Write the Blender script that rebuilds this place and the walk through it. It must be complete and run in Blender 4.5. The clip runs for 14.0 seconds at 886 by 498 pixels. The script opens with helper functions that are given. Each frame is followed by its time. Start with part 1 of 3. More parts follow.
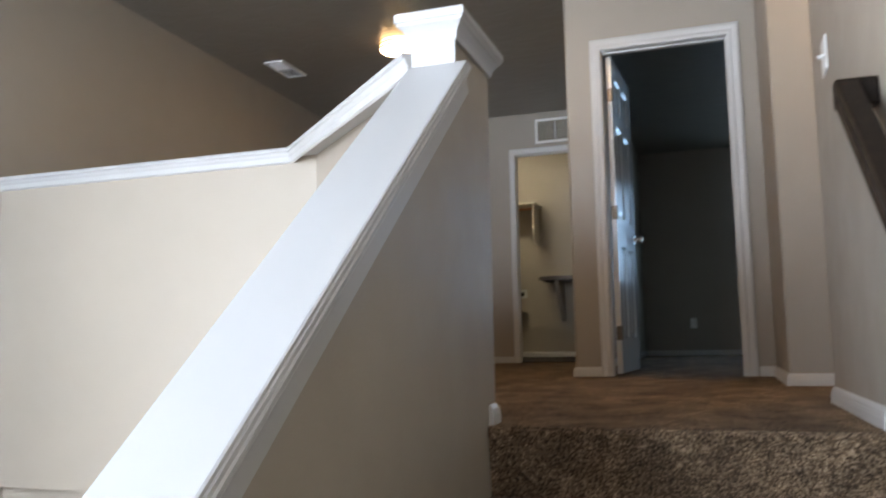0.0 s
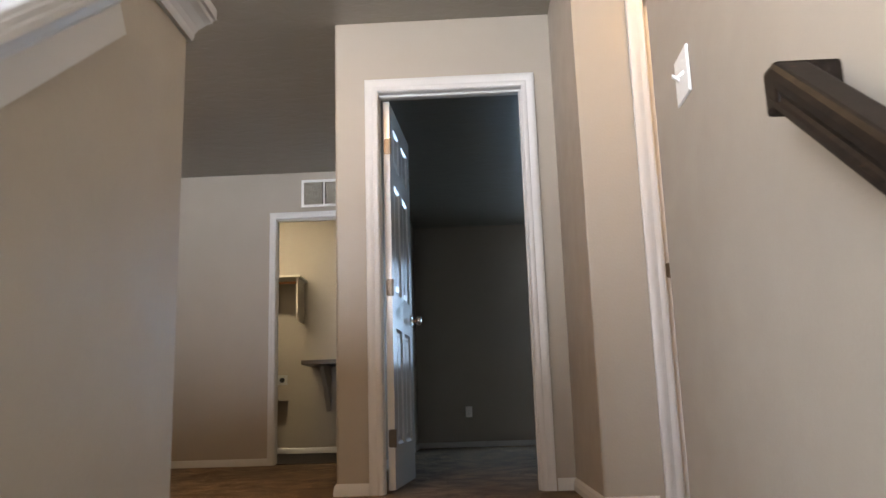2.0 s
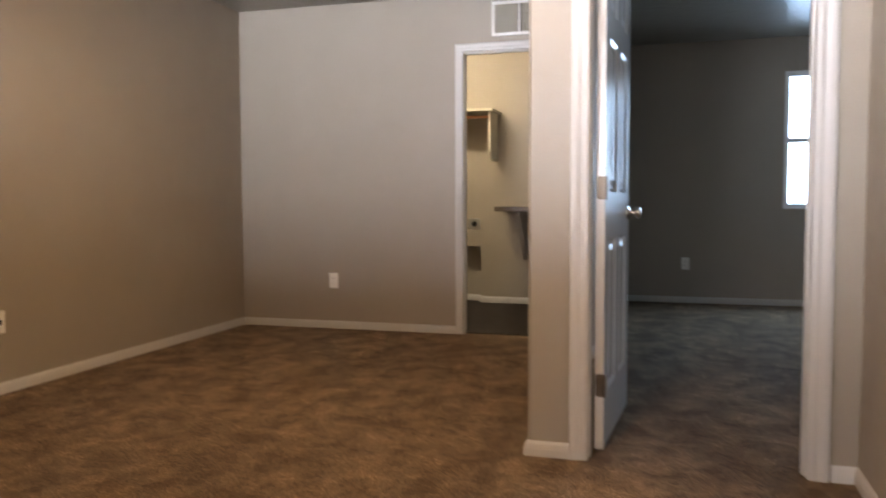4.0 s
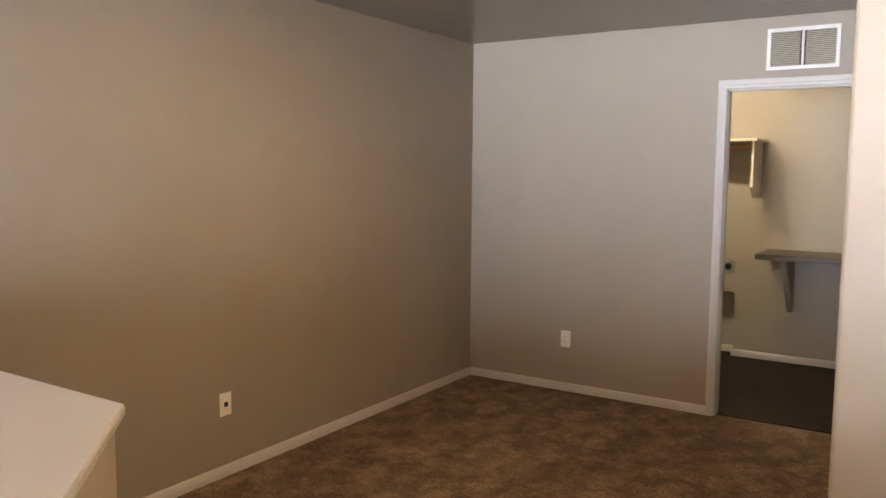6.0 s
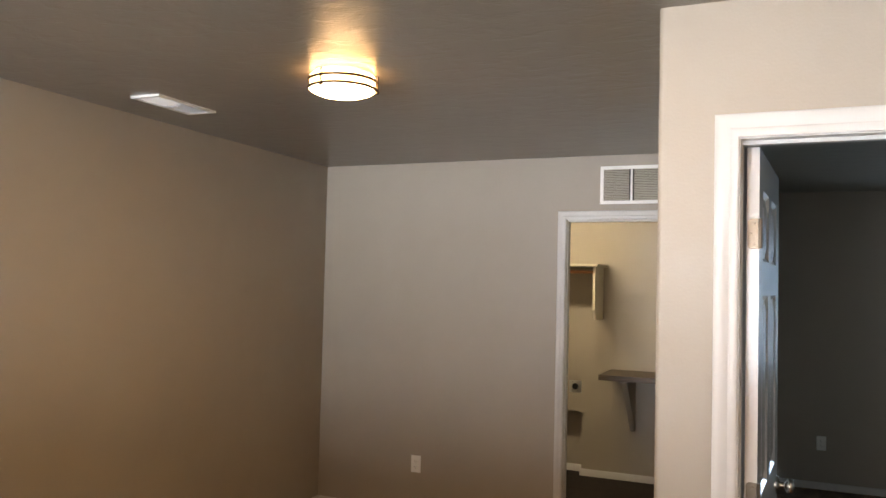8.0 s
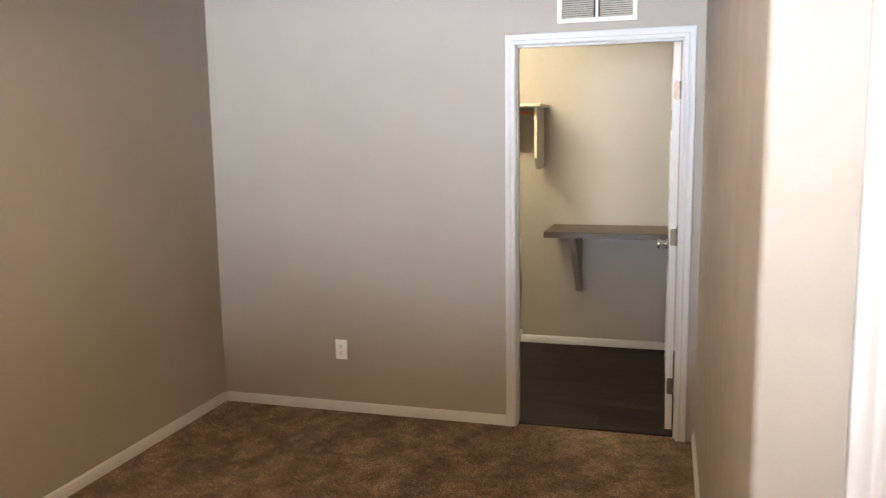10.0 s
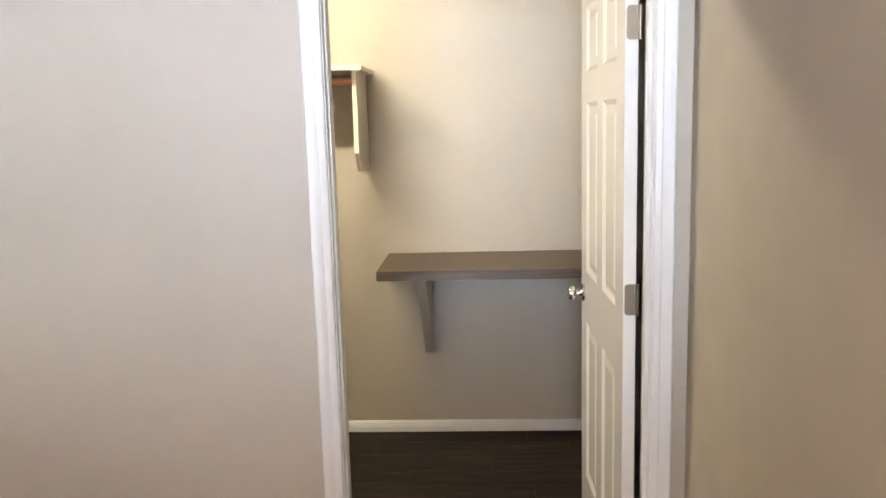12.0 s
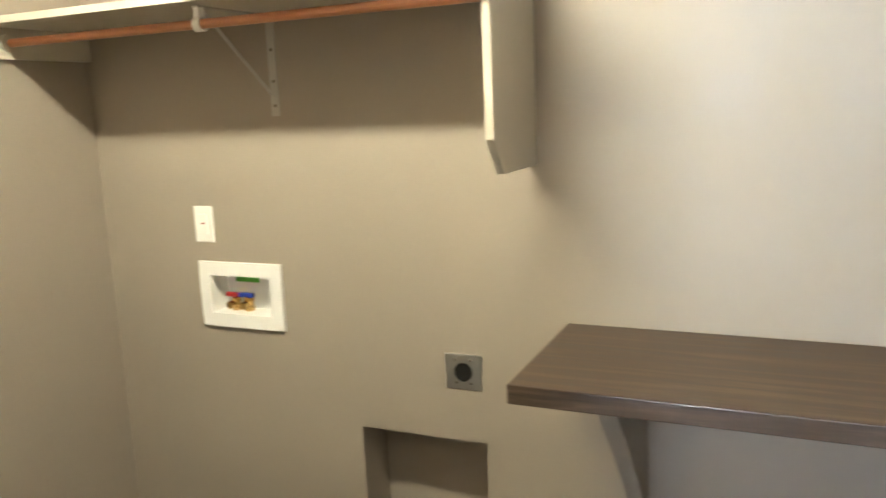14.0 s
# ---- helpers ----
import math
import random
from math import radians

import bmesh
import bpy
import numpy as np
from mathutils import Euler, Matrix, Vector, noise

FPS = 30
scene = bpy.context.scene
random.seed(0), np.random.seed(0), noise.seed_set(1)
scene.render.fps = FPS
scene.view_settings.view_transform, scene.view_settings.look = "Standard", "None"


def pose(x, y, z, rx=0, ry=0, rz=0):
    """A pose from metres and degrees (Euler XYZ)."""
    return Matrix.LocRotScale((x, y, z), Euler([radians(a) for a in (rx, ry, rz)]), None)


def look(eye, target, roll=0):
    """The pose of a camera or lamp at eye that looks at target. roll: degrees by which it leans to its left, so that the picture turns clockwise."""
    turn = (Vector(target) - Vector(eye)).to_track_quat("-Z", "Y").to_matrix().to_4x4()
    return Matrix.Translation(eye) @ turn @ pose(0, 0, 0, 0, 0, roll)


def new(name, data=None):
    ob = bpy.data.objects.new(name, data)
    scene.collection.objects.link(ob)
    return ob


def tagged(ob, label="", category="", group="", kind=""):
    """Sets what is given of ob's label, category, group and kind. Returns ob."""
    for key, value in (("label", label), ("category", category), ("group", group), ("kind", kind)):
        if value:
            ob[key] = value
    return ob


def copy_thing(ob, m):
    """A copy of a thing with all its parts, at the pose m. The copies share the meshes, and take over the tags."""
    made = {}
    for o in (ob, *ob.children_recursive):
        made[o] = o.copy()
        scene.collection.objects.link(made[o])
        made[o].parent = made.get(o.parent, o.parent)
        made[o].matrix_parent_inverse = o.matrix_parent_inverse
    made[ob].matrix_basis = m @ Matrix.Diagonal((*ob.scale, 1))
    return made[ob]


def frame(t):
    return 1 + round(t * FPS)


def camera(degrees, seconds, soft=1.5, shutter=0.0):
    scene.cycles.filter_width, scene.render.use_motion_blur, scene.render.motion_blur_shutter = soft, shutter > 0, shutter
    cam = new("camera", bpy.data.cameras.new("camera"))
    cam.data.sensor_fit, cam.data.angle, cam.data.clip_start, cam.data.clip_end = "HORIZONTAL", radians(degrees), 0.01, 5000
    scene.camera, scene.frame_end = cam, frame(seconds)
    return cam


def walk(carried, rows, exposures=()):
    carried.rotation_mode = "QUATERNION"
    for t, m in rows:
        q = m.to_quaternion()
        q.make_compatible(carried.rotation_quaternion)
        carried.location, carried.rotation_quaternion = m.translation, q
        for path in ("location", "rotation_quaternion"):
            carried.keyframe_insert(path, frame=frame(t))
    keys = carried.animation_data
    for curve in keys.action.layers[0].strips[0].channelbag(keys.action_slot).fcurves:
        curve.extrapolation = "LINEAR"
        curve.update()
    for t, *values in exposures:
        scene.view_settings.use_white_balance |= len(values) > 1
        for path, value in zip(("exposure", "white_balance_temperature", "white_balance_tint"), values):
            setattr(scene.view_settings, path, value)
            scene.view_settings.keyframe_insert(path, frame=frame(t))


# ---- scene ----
cam = camera(58.0, 14.0, soft=1.5, shutter=0.3)
PATH = [
    (0, (3.611, -7.583, 0.248), (2.972, -5.7, 0.47), -1.0),
    (0.5, (3.615, -7.562, 0.268), (3.265, -5.636, 0.678), -2.1),
    (1, (3.583, -7.39, 0.262), (3.404, -5.451, 0.719), -2.0),
    (1.5, (3.56, -6.991, 0.265), (3.446, -5.037, 0.672), -2.2),
    (2, (3.477, -6.571, 0.382), (3.4, -4.612, 0.781), -1.8),
    (2.5, (3.454, -6.211, 0.513), (3.396, -4.215, 0.625), 1.4),
    (3, (3.404, -5.965, 0.653), (3.262, -3.97, 0.627), 0.3),
    (3.5, (3.39, -5.758, 0.798), (3.179, -3.777, 0.625), 2.4),
    (4, (3.336, -5.590, 0.968), (2.76, -3.679, 0.849), -0.2),
    (4.2, (3.290, -5.530, 1.026), (2.620, -3.647, 0.954), -0.1),
    (5.3, (3.16, -5.25, 1.35), (2.25, -3.49, 1.18), 0.2),
    (6.3, (3.035, -5.010, 1.563), (1.916, -3.367, 1.345), 0.4),
    (6.5, (3.050, -4.998, 1.551), (1.975, -3.335, 1.275), 0.6),
    (7, (3.084, -5.008, 1.495), (2.048, -3.343, 1.106), 1.2),
    (7.5, (3.129, -5.001, 1.585), (2.223, -3.221, 1.477), 1.9),
    (8, (3.144, -5.006, 1.615), (2.339, -3.177, 1.698), 1.4),
    (8.5, (3.136, -4.989, 1.587), (2.386, -3.136, 1.531), 0.5),
    (8.7, (3.124, -4.937, 1.588), (2.413, -3.071, 1.463), -0.1),
    (10.8, (2.315, -3.399, 1.565), (1.917, -1.461, 1.271), -1.5),
    (11, (2.272, -3.194, 1.551), (1.951, -1.242, 1.258), -1.7),
    (11.6, (2.216, -2.534, 1.542), (2.092, -0.559, 1.242), 0.0),
    (12, (2.204, -2.068, 1.548), (2.101, -0.096, 1.232), -1.6),
    (12.5, (2.289, -1.481, 1.538), (2.145, 0.485, 1.203), -0.7),
    (13, (2.333, -0.961, 1.497), (2.168, 0.993, 1.105), -0.4),
    (13.2, (2.345, -0.761, 1.493), (2.205, 1.187, 1.062), -0.4),
    (13.5, (2.352, -0.525, 1.491), (2.0, 1.417, 1.167), -0.0),
    (14, (2.287, -0.224, 1.503), (1.474, 1.567, 1.143), -2.5),
]
EXPO = [(0, -0.74, 6300, 11), (0.5, -0.74, 6550, 12), (1, -0.88, 6650, 13), (1.5, -0.34, 6600, 13), (2, -0.18, 6850, 15), (3, 0.28, 7050, 18), (4.2, 0.44, 6850, 18), (6.5, 0.45, 6850, 17),
        (7, 0.48, 6800, 17), (7.5, 0.50, 6900, 16), (8, 0.11, 7200, 15), (8.5, 0.12, 7050, 14), (11, 1.38, 6100, 12), (12, 1.36, 6150, 12), (12.5, 1.23, 6100, 11), (13, 1.18, 6150, 12), (13.5, 1.34, 6000, 10), (14, 1.34, 5950, 8)]
walk(cam, [(t, look(e, g, r)) for t, e, g, r in PATH], EXPO)

# ---------------------------------------------------------------- world and large lights
world = bpy.data.worlds.new("sky")
scene.world = world
world.use_nodes = True
wn = world.node_tree.nodes
sky = wn.new("ShaderNodeTexSky")
sky.sky_type, sky.sun_disc = "NISHITA", False
sky.sun_elevation, sky.sun_rotation = radians(38), radians(250)
world.node_tree.links.new(sky.outputs[0], wn["Background"].inputs[0])
wn["Background"].inputs[1].default_value = 0.1


def sun_lamp(strength, m):
    d = bpy.data.lights.new("sun", "SUN")
    d.energy, d.angle, d.color = strength, radians(0.6), (1.0, 0.94, 0.86)
    new("sun", d).matrix_world = m


def window_lamp(w, h, watts, colour, m):
    """The sky's light in a window's opening."""
    d = bpy.data.lights.new("window_light", "AREA")
    d.shape, d.size, d.size_y, d.energy, d.color = "RECTANGLE", w, h, watts, colour
    new("window_light", d).matrix_world = m


SUN = look((-12, -4, 11), (0, 0, 0))
sun_lamp(3.0, SUN)
# fill light over the stairs, for an added window that is never seen
window_lamp(1.0, 1.2, 18, (0.95, 0.96, 1.0), look((3.3, -9.24, 1.2), (3.3, 0, 1.2)))
window_lamp(2.2, 2.4, 450, (0.75, 0.86, 1.0), look((1.3, -9.24, 1.05), (1.3, 0, 1.05)))
# fill light from the west, added to brighten the stairwell walls
window_lamp(2.5, 2.4, 280, (0.94, 0.96, 1.0), look((-0.14, -7.65, -0.4), (4, -7.65, -0.4)))
window_lamp(2.0, 2.0, 145, (0.43, 0.69, 1.0), look((4.81, 3.0, 1.75), (4.81, 2.0, 1.20)))
LAMP = 95.0

# ---------------------------------------------------------------- materials


def material(name, base, rough=0.5, metal=0.0, spec=0.5):
    m = bpy.data.materials.new(name)
    m.use_nodes = True
    b = m.node_tree.nodes["Principled BSDF"]
    b.inputs["Base Color"].default_value = (*base, 1)
    b.inputs["Roughness"].default_value = rough
    b.inputs["Metallic"].default_value = metal
    b.inputs["Specular IOR Level"].default_value = spec
    return m, m.node_tree, b


def node(tree, kind, **values):
    n = tree.nodes.new(kind)
    for k, v in values.items():
        n.inputs[k].default_value = v
    return n


def coords(tree, scale=(1, 1, 1), world_space=True):
    mp = node(tree, "ShaderNodeMapping", Scale=scale)
    if world_space:
        tree.links.new(tree.nodes.new("ShaderNodeNewGeometry").outputs["Position"], mp.inputs["Vector"])
    else:
        tree.links.new(tree.nodes.new("ShaderNodeTexCoord").outputs["Object"], mp.inputs["Vector"])
    return mp.outputs["Vector"]


def noise_tex(tree, vec, scale, detail=4.0, rough=0.55, distortion=0.0):
    n = node(tree, "ShaderNodeTexNoise", Scale=scale, Detail=detail, Roughness=rough, Distortion=distortion)
    tree.links.new(vec, n.inputs["Vector"])
    return n.outputs["Fac"]


def ramp(tree, fac, stops):
    r = tree.nodes.new("ShaderNodeValToRGB")
    el = r.color_ramp.elements
    while len(el) < len(stops):
        el.new(0.5)
    for e, (p, c) in zip(el, stops):
        e.position, e.color = p, (*c, 1)
    tree.links.new(fac, r.inputs["Fac"])
    return r.outputs["Color"]


def bump(tree, b, height, strength, distance):
    n = node(tree, "ShaderNodeBump", Strength=strength, Distance=distance)
    tree.links.new(height, n.inputs["Height"])
    if b.inputs["Normal"].links:
        tree.links.new(b.inputs["Normal"].links[0].from_socket, n.inputs["Normal"])
    tree.links.new(n.outputs["Normal"], b.inputs["Normal"])


def shade(c, k):
    return tuple(min(1, x * k) for x in c)


def painted(name, base, rough, texture, grain, depth, spread=0.04, scale=1.2):
    """Paint over drywall or wood: slow tone changes, roughness changes and a fine relief."""
    m, t, b = material(name, base, rough)
    v = coords(t)
    slow = noise_tex(t, v, scale, 5)
    t.links.new(ramp(t, slow, [(0.3, shade(base, 1 - spread)), (0.7, shade(base, 1 + spread))]), b.inputs["Base Color"])
    if texture > 0.2:
        mr = node(t, "ShaderNodeMapRange", **{"From Min": 0.3, "From Max": 0.7, "To Min": rough - 0.06, "To Max": rough + 0.06})
        t.links.new(noise_tex(t, v, 7, 4), mr.inputs["Value"])
        t.links.new(mr.outputs[0], b.inputs["Roughness"])
        bump(t, b, noise_tex(t, v, grain, 3), texture, depth)
    if texture > 0.3:
        bump(t, b, noise_tex(t, v, grain * 0.18, 3), texture * 0.7, depth * 3)
    return m


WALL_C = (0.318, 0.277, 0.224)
wall_m = painted("greige_wall_paint", WALL_C, 0.52, 0.29, 110, 0.0022)


def ceiling_paint():
    """Trowelled ceiling: the walls' colour darkened in place of shade, with a sheen and long skips."""
    m, t, b = material("dimmed_greige_ceiling", WALL_C, 0.29)
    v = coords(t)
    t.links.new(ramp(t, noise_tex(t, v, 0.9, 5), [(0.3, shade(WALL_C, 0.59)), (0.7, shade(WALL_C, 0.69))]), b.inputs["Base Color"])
    bump(t, b, noise_tex(t, v, 90, 3), 0.25, 0.002)
    skip = noise_tex(t, coords(t, (1.0, 1.45, 1.0)), 7.5, 4, 0.6, 0.5)
    cut = node(t, "ShaderNodeMapRange", **{"From Min": 0.46, "From Max": 0.64})
    t.links.new(skip, cut.inputs["Value"])
    bump(t, b, cut.outputs[0], 0.34, 0.003)
    return m


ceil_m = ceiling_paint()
trim_m = painted("white_trim_paint", (0.52, 0.508, 0.486), 0.40, 0.08, 60, 0.001, 0.02, 3)
door_m = painted("white_door_paint", (0.60, 0.585, 0.56), 0.15, 0.05, 90, 0.0005, 0.015, 2)
capw_m = painted("white_cap_paint", (0.405, 0.405, 0.40), 0.36, 0.08, 50, 0.001, 0.02, 3)
shelf_m = painted("cream_shelf_paint", (0.56, 0.52, 0.43), 0.42, 0.08, 60, 0.001, 0.03, 3)
plate_m = painted("white_plastic", (0.80, 0.79, 0.76), 0.35, 0.02, 40, 0.0005, 0.01, 5)
# white grille enamel greyed in its colour, for the dim light at the ceiling
vent_m = painted("dimmed_enamel", (0.44, 0.42, 0.39), 0.5, 0.02, 40, 0.0005, 0.03, 4)
box_m = painted("outlet_box_plastic", (0.82, 0.82, 0.80), 0.4, 0.02, 40, 0.0005, 0.01, 5)


def carpet():
    """Cut pile in several browns, brushed and trodden into broad lighter and darker patches."""
    m, t, b = material("brown_cut_pile_carpet", (0.2, 0.14, 0.09), 0.95, 0, 0.05)
    v = coords(t)
    yarn = noise_tex(t, v, 150, 3, 0.72)
    c1 = ramp(t, yarn, [(0.38, (0.044, 0.028, 0.016)), (0.5, (0.145, 0.098, 0.059)), (0.62, (0.36, 0.270, 0.189))])
    layers = [
        (noise_tex(t, coords(t, (1.0, 0.75, 1.0)), 7.0, 4, 0.58, 0.3), [(0.37, (0.76, 0.73, 0.70)), (0.50, (1.04, 1.02, 0.99)), (0.62, (1.36, 1.34, 1.31))]),
        (noise_tex(t, coords(t, (0.8, 1.2, 1.0)), 17, 4, 0.68, 0.5), [(0.38, (0.82, 0.81, 0.80)), (0.62, (1.20, 1.20, 1.19))]),
        (noise_tex(t, coords(t, (1.2, 0.4, 1.0)), 2.0, 2, 0.5, 0.4), [(0.40, (0.88, 0.87, 0.86)), (0.60, (1.12, 1.12, 1.11))]),
        (noise_tex(t, v, 55, 3, 0.7), [(0.36, (0.72, 0.71, 0.70)), (0.64, (1.30, 1.29, 1.28))]),
    ]
    out = c1
    for fac, stops in layers:
        mx = t.nodes.new("ShaderNodeMix")
        mx.data_type, mx.blend_type = "RGBA", "MULTIPLY"
        mx.inputs["Factor"].default_value = 1.0
        t.links.new(out, mx.inputs[6])
        t.links.new(ramp(t, fac, stops), mx.inputs[7])
        out = mx.outputs[2]
    t.links.new(out, b.inputs["Base Color"])
    b.inputs["Sheen Weight"].default_value = 0.06
    b.inputs["Sheen Roughness"].default_value = 0.6
    bump(t, b, yarn, 0.9, 0.014)
    bump(t, b, layers[0][0], 0.35, 0.03)
    return m


carpet_m = carpet()


def wood_grain(name, dark, mid, light, along, scale, rough, per_piece=False):
    m, t, b = material(name, mid, rough, 0, 0.15 if per_piece else 0.5)
    sc = [scale * 9] * 3
    sc["xyz".index(along)] = scale * 0.55
    mp_v = coords(t, tuple(sc), world_space=not per_piece)
    if per_piece:
        add = t.nodes.new("ShaderNodeVectorMath")
        rnd = t.nodes.new("ShaderNodeObjectInfo").outputs["Random"]
        mul = node(t, "ShaderNodeMath")
        mul.operation = "MULTIPLY"
        mul.inputs[1].default_value = 90
        t.links.new(rnd, mul.inputs[0])
        t.links.new(mp_v, add.inputs[0])
        t.links.new(mul.outputs[0], add.inputs[1])
        mp_v = add.outputs[0]
    g = noise_tex(t, mp_v, 1.0, 7, 0.65, 0.6)
    t.links.new(ramp(t, g, [(0.32, dark), (0.5, mid), (0.68, light)]), b.inputs["Base Color"])
    mr = node(t, "ShaderNodeMapRange", **{"From Min": 0.3, "From Max": 0.7, "To Min": rough - 0.08, "To Max": rough + 0.1})
    t.links.new(g, mr.inputs["Value"])
    t.links.new(mr.outputs[0], b.inputs["Roughness"])
    bump(t, b, g, 0.15, 0.001)
    return m


plank_m = wood_grain("dark_vinyl_plank", (0.004, 0.0028, 0.0022), (0.0115, 0.008, 0.006), (0.050, 0.036, 0.027), "x", 5, 0.58, True)
counter_m = wood_grain("grey_brown_laminate", (0.024, 0.015, 0.009), (0.062, 0.041, 0.026), (0.126, 0.090, 0.060), "x", 3.4, 0.42)
rod_m = wood_grain("copper_toned_rod", (0.36, 0.15, 0.07), (0.46, 0.20, 0.10), (0.55, 0.27, 0.14), "x", 6, 0.35)


def rail_wood():
    m, t, b = material("espresso_stained_wood", (0.02, 0.014, 0.010), 0.5, 0, 0.12)
    v = coords(t, (60, 5, 60))
    g = noise_tex(t, v, 1.0, 6, 0.6)
    wear = noise_tex(t, coords(t), 22, 5, 0.7)
    c1 = ramp(t, g, [(0.3, (0.007, 0.005, 0.004)), (0.7, (0.021, 0.014, 0.010))])
    c2 = ramp(t, wear, [(0.66, (1, 1, 1)), (0.74, (5.0, 3.0, 1.8))])
    mx = t.nodes.new("ShaderNodeMix")
    mx.data_type, mx.blend_type = "RGBA", "MULTIPLY"
    mx.inputs["Factor"].default_value = 1.0
    t.links.new(c1, mx.inputs[6])
    t.links.new(c2, mx.inputs[7])
    t.links.new(mx.outputs[2], b.inputs["Base Color"])
    bump(t, b, g, 0.2, 0.001)
    return m


rail_m = rail_wood()


def metal(name, base, rough):
    m, t, b = material(name, base, rough, 1.0)
    v = coords(t)
    mr = node(t, "ShaderNodeMapRange", **{"From Min": 0.3, "From Max": 0.7, "To Min": max(0.05, rough - 0.07), "To Max": rough + 0.1})
    t.links.new(noise_tex(t, v, 60, 4), mr.inputs["Value"])
    t.links.new(mr.outputs[0], b.inputs["Roughness"])
    return m


nickel_m = metal("satin_nickel", (0.17, 0.135, 0.10), 0.38)
chrome_m = metal("polished_nickel", (0.72, 0.69, 0.64), 0.14)
steel_m = metal("brushed_steel_plate", (0.50, 0.50, 0.49), 0.42)
brass_m = metal("brass", (0.72, 0.50, 0.22), 0.25)
bronze_m = metal("aged_bronze_band", (0.13, 0.095, 0.06), 0.42)
galv_m = metal("galvanised_duct", (0.62, 0.63, 0.64), 0.35)
black_m = material("black_plastic", (0.006, 0.006, 0.006), 0.6, 0, 0.25)[0]
# near-black: the ducts' shade as flat sheets, and the bed under the planks
dark_m = material("dark_backing", (0.05, 0.045, 0.04), 0.8)[0]
filter_m = painted("grey_louvre_enamel", (0.30, 0.28, 0.255), 0.6, 0.05, 200, 0.001)
red_m = material("red_valve_handle", (0.27, 0.016, 0.012), 0.4)[0]
blue_m = material("blue_valve_handle", (0.010, 0.032, 0.24), 0.4)[0]
green_m = material("green_sticker", (0.09, 0.42, 0.03), 0.5)[0]
sash_m = painted("white_vinyl_sash", (0.8, 0.8, 0.8), 0.35, 0.03, 40, 0.0005, 0.01, 3)
glass_m, _, gb = material("window_glass", (1, 1, 1), 0.0)
gb.inputs["Transmission Weight"].default_value = 1.0
gb.inputs["IOR"].default_value = 1.45
white_cap_m = painted("white_duct_cap", (0.88, 0.88, 0.87), 0.3, 0.03, 40, 0.0005, 0.01, 3)


def glowing(name, colour, strength):
    m, t, b = material(name, (0.85, 0.82, 0.75), 0.35)
    b.inputs["Emission Color"].default_value = (*colour, 1)
    b.inputs["Emission Strength"].default_value = strength
    return m


lamp_glass_m = glowing("lit_opal_glass", (1.0, 0.65, 0.32), LAMP)
lamp_side_m = glowing("dimly_lit_opal_glass", (1.0, 0.60, 0.24), 16.0)
tube_m = glowing("lit_acrylic_lens", (1.0, 0.88, 0.62), 88)

# ---------------------------------------------------------------- builders


def link(name, bm, mat, parent=None, label="", smooth=False):
    bmesh.ops.recalc_face_normals(bm, faces=bm.faces)
    me = bpy.data.meshes.new(name)
    bm.to_mesh(me)
    bm.free()
    me.materials.append(mat)
    if smooth:
        for p in me.polygons:
            p.use_smooth = True
        me.set_sharp_from_angle(angle=radians(38))
    ob = new(name, me)
    if parent:
        ob.parent = parent
    if label:
        ob["label"] = label
    return ob


def part(name, bm, mat, parent, label="", smooth=False):
    return link(name, bm, mat, parent, label, smooth)


def structure(name, bm, mat, label="", smooth=False):
    return tagged(link(name, bm, mat, None, label, smooth), kind="structure")


def thing(name, m, label, category, group="", kind=""):
    e = new(name)
    e.empty_display_size = 0.05
    e.matrix_world = m
    return tagged(e, label, category, group, kind)


def box(bm, x0, x1, y0, y1, z0, z1, bevel=0.0, seg=2):
    r = bmesh.ops.create_cube(bm, size=1, matrix=Matrix.LocRotScale(((x0 + x1) / 2, (y0 + y1) / 2, (z0 + z1) / 2), None, (x1 - x0, y1 - y0, z1 - z0)))
    if bevel:
        es = list({e for v in r["verts"] for e in v.link_edges})
        bmesh.ops.bevel(bm, geom=es, offset=bevel, segments=seg, affect="EDGES", profile=0.6)
    return bm


def boxed(*a, **k):
    return box(bmesh.new(), *a, **k)


def cells(xs, ys, zs, full):
    """A solid of box cells: only its outer faces."""
    bm, vs = bmesh.new(), {}

    def v(i, j, k):
        if (i, j, k) not in vs:
            vs[i, j, k] = bm.verts.new((xs[i], ys[j], zs[k]))
        return vs[i, j, k]

    nx, ny, nz = len(xs) - 1, len(ys) - 1, len(zs) - 1

    def on(i, j, k):
        if not (0 <= i < nx and 0 <= j < ny and 0 <= k < nz):
            return False
        return full((xs[i] + xs[i + 1]) / 2, (ys[j] + ys[j + 1]) / 2, (zs[k] + zs[k + 1]) / 2)

    for i in range(nx):
        for j in range(ny):
            for k in range(nz):
                if not on(i, j, k):
                    continue
                for d, q in (((-1, 0, 0), ((0, 0, 0), (0, 0, 1), (0, 1, 1), (0, 1, 0))), ((1, 0, 0), ((1, 0, 0), (1, 1, 0), (1, 1, 1), (1, 0, 1))),
                             ((0, -1, 0), ((0, 0, 0), (1, 0, 0), (1, 0, 1), (0, 0, 1))), ((0, 1, 0), ((0, 1, 0), (0, 1, 1), (1, 1, 1), (1, 1, 0))),
                             ((0, 0, -1), ((0, 0, 0), (0, 1, 0), (1, 1, 0), (1, 0, 0))), ((0, 0, 1), ((0, 0, 1), (1, 0, 1), (1, 1, 1), (0, 1, 1)))):
                    if not on(i + d[0], j + d[1], k + d[2]):
                        bm.faces.new([v(i + a, j + b, k + c) for a, b, c in q])
    return bm


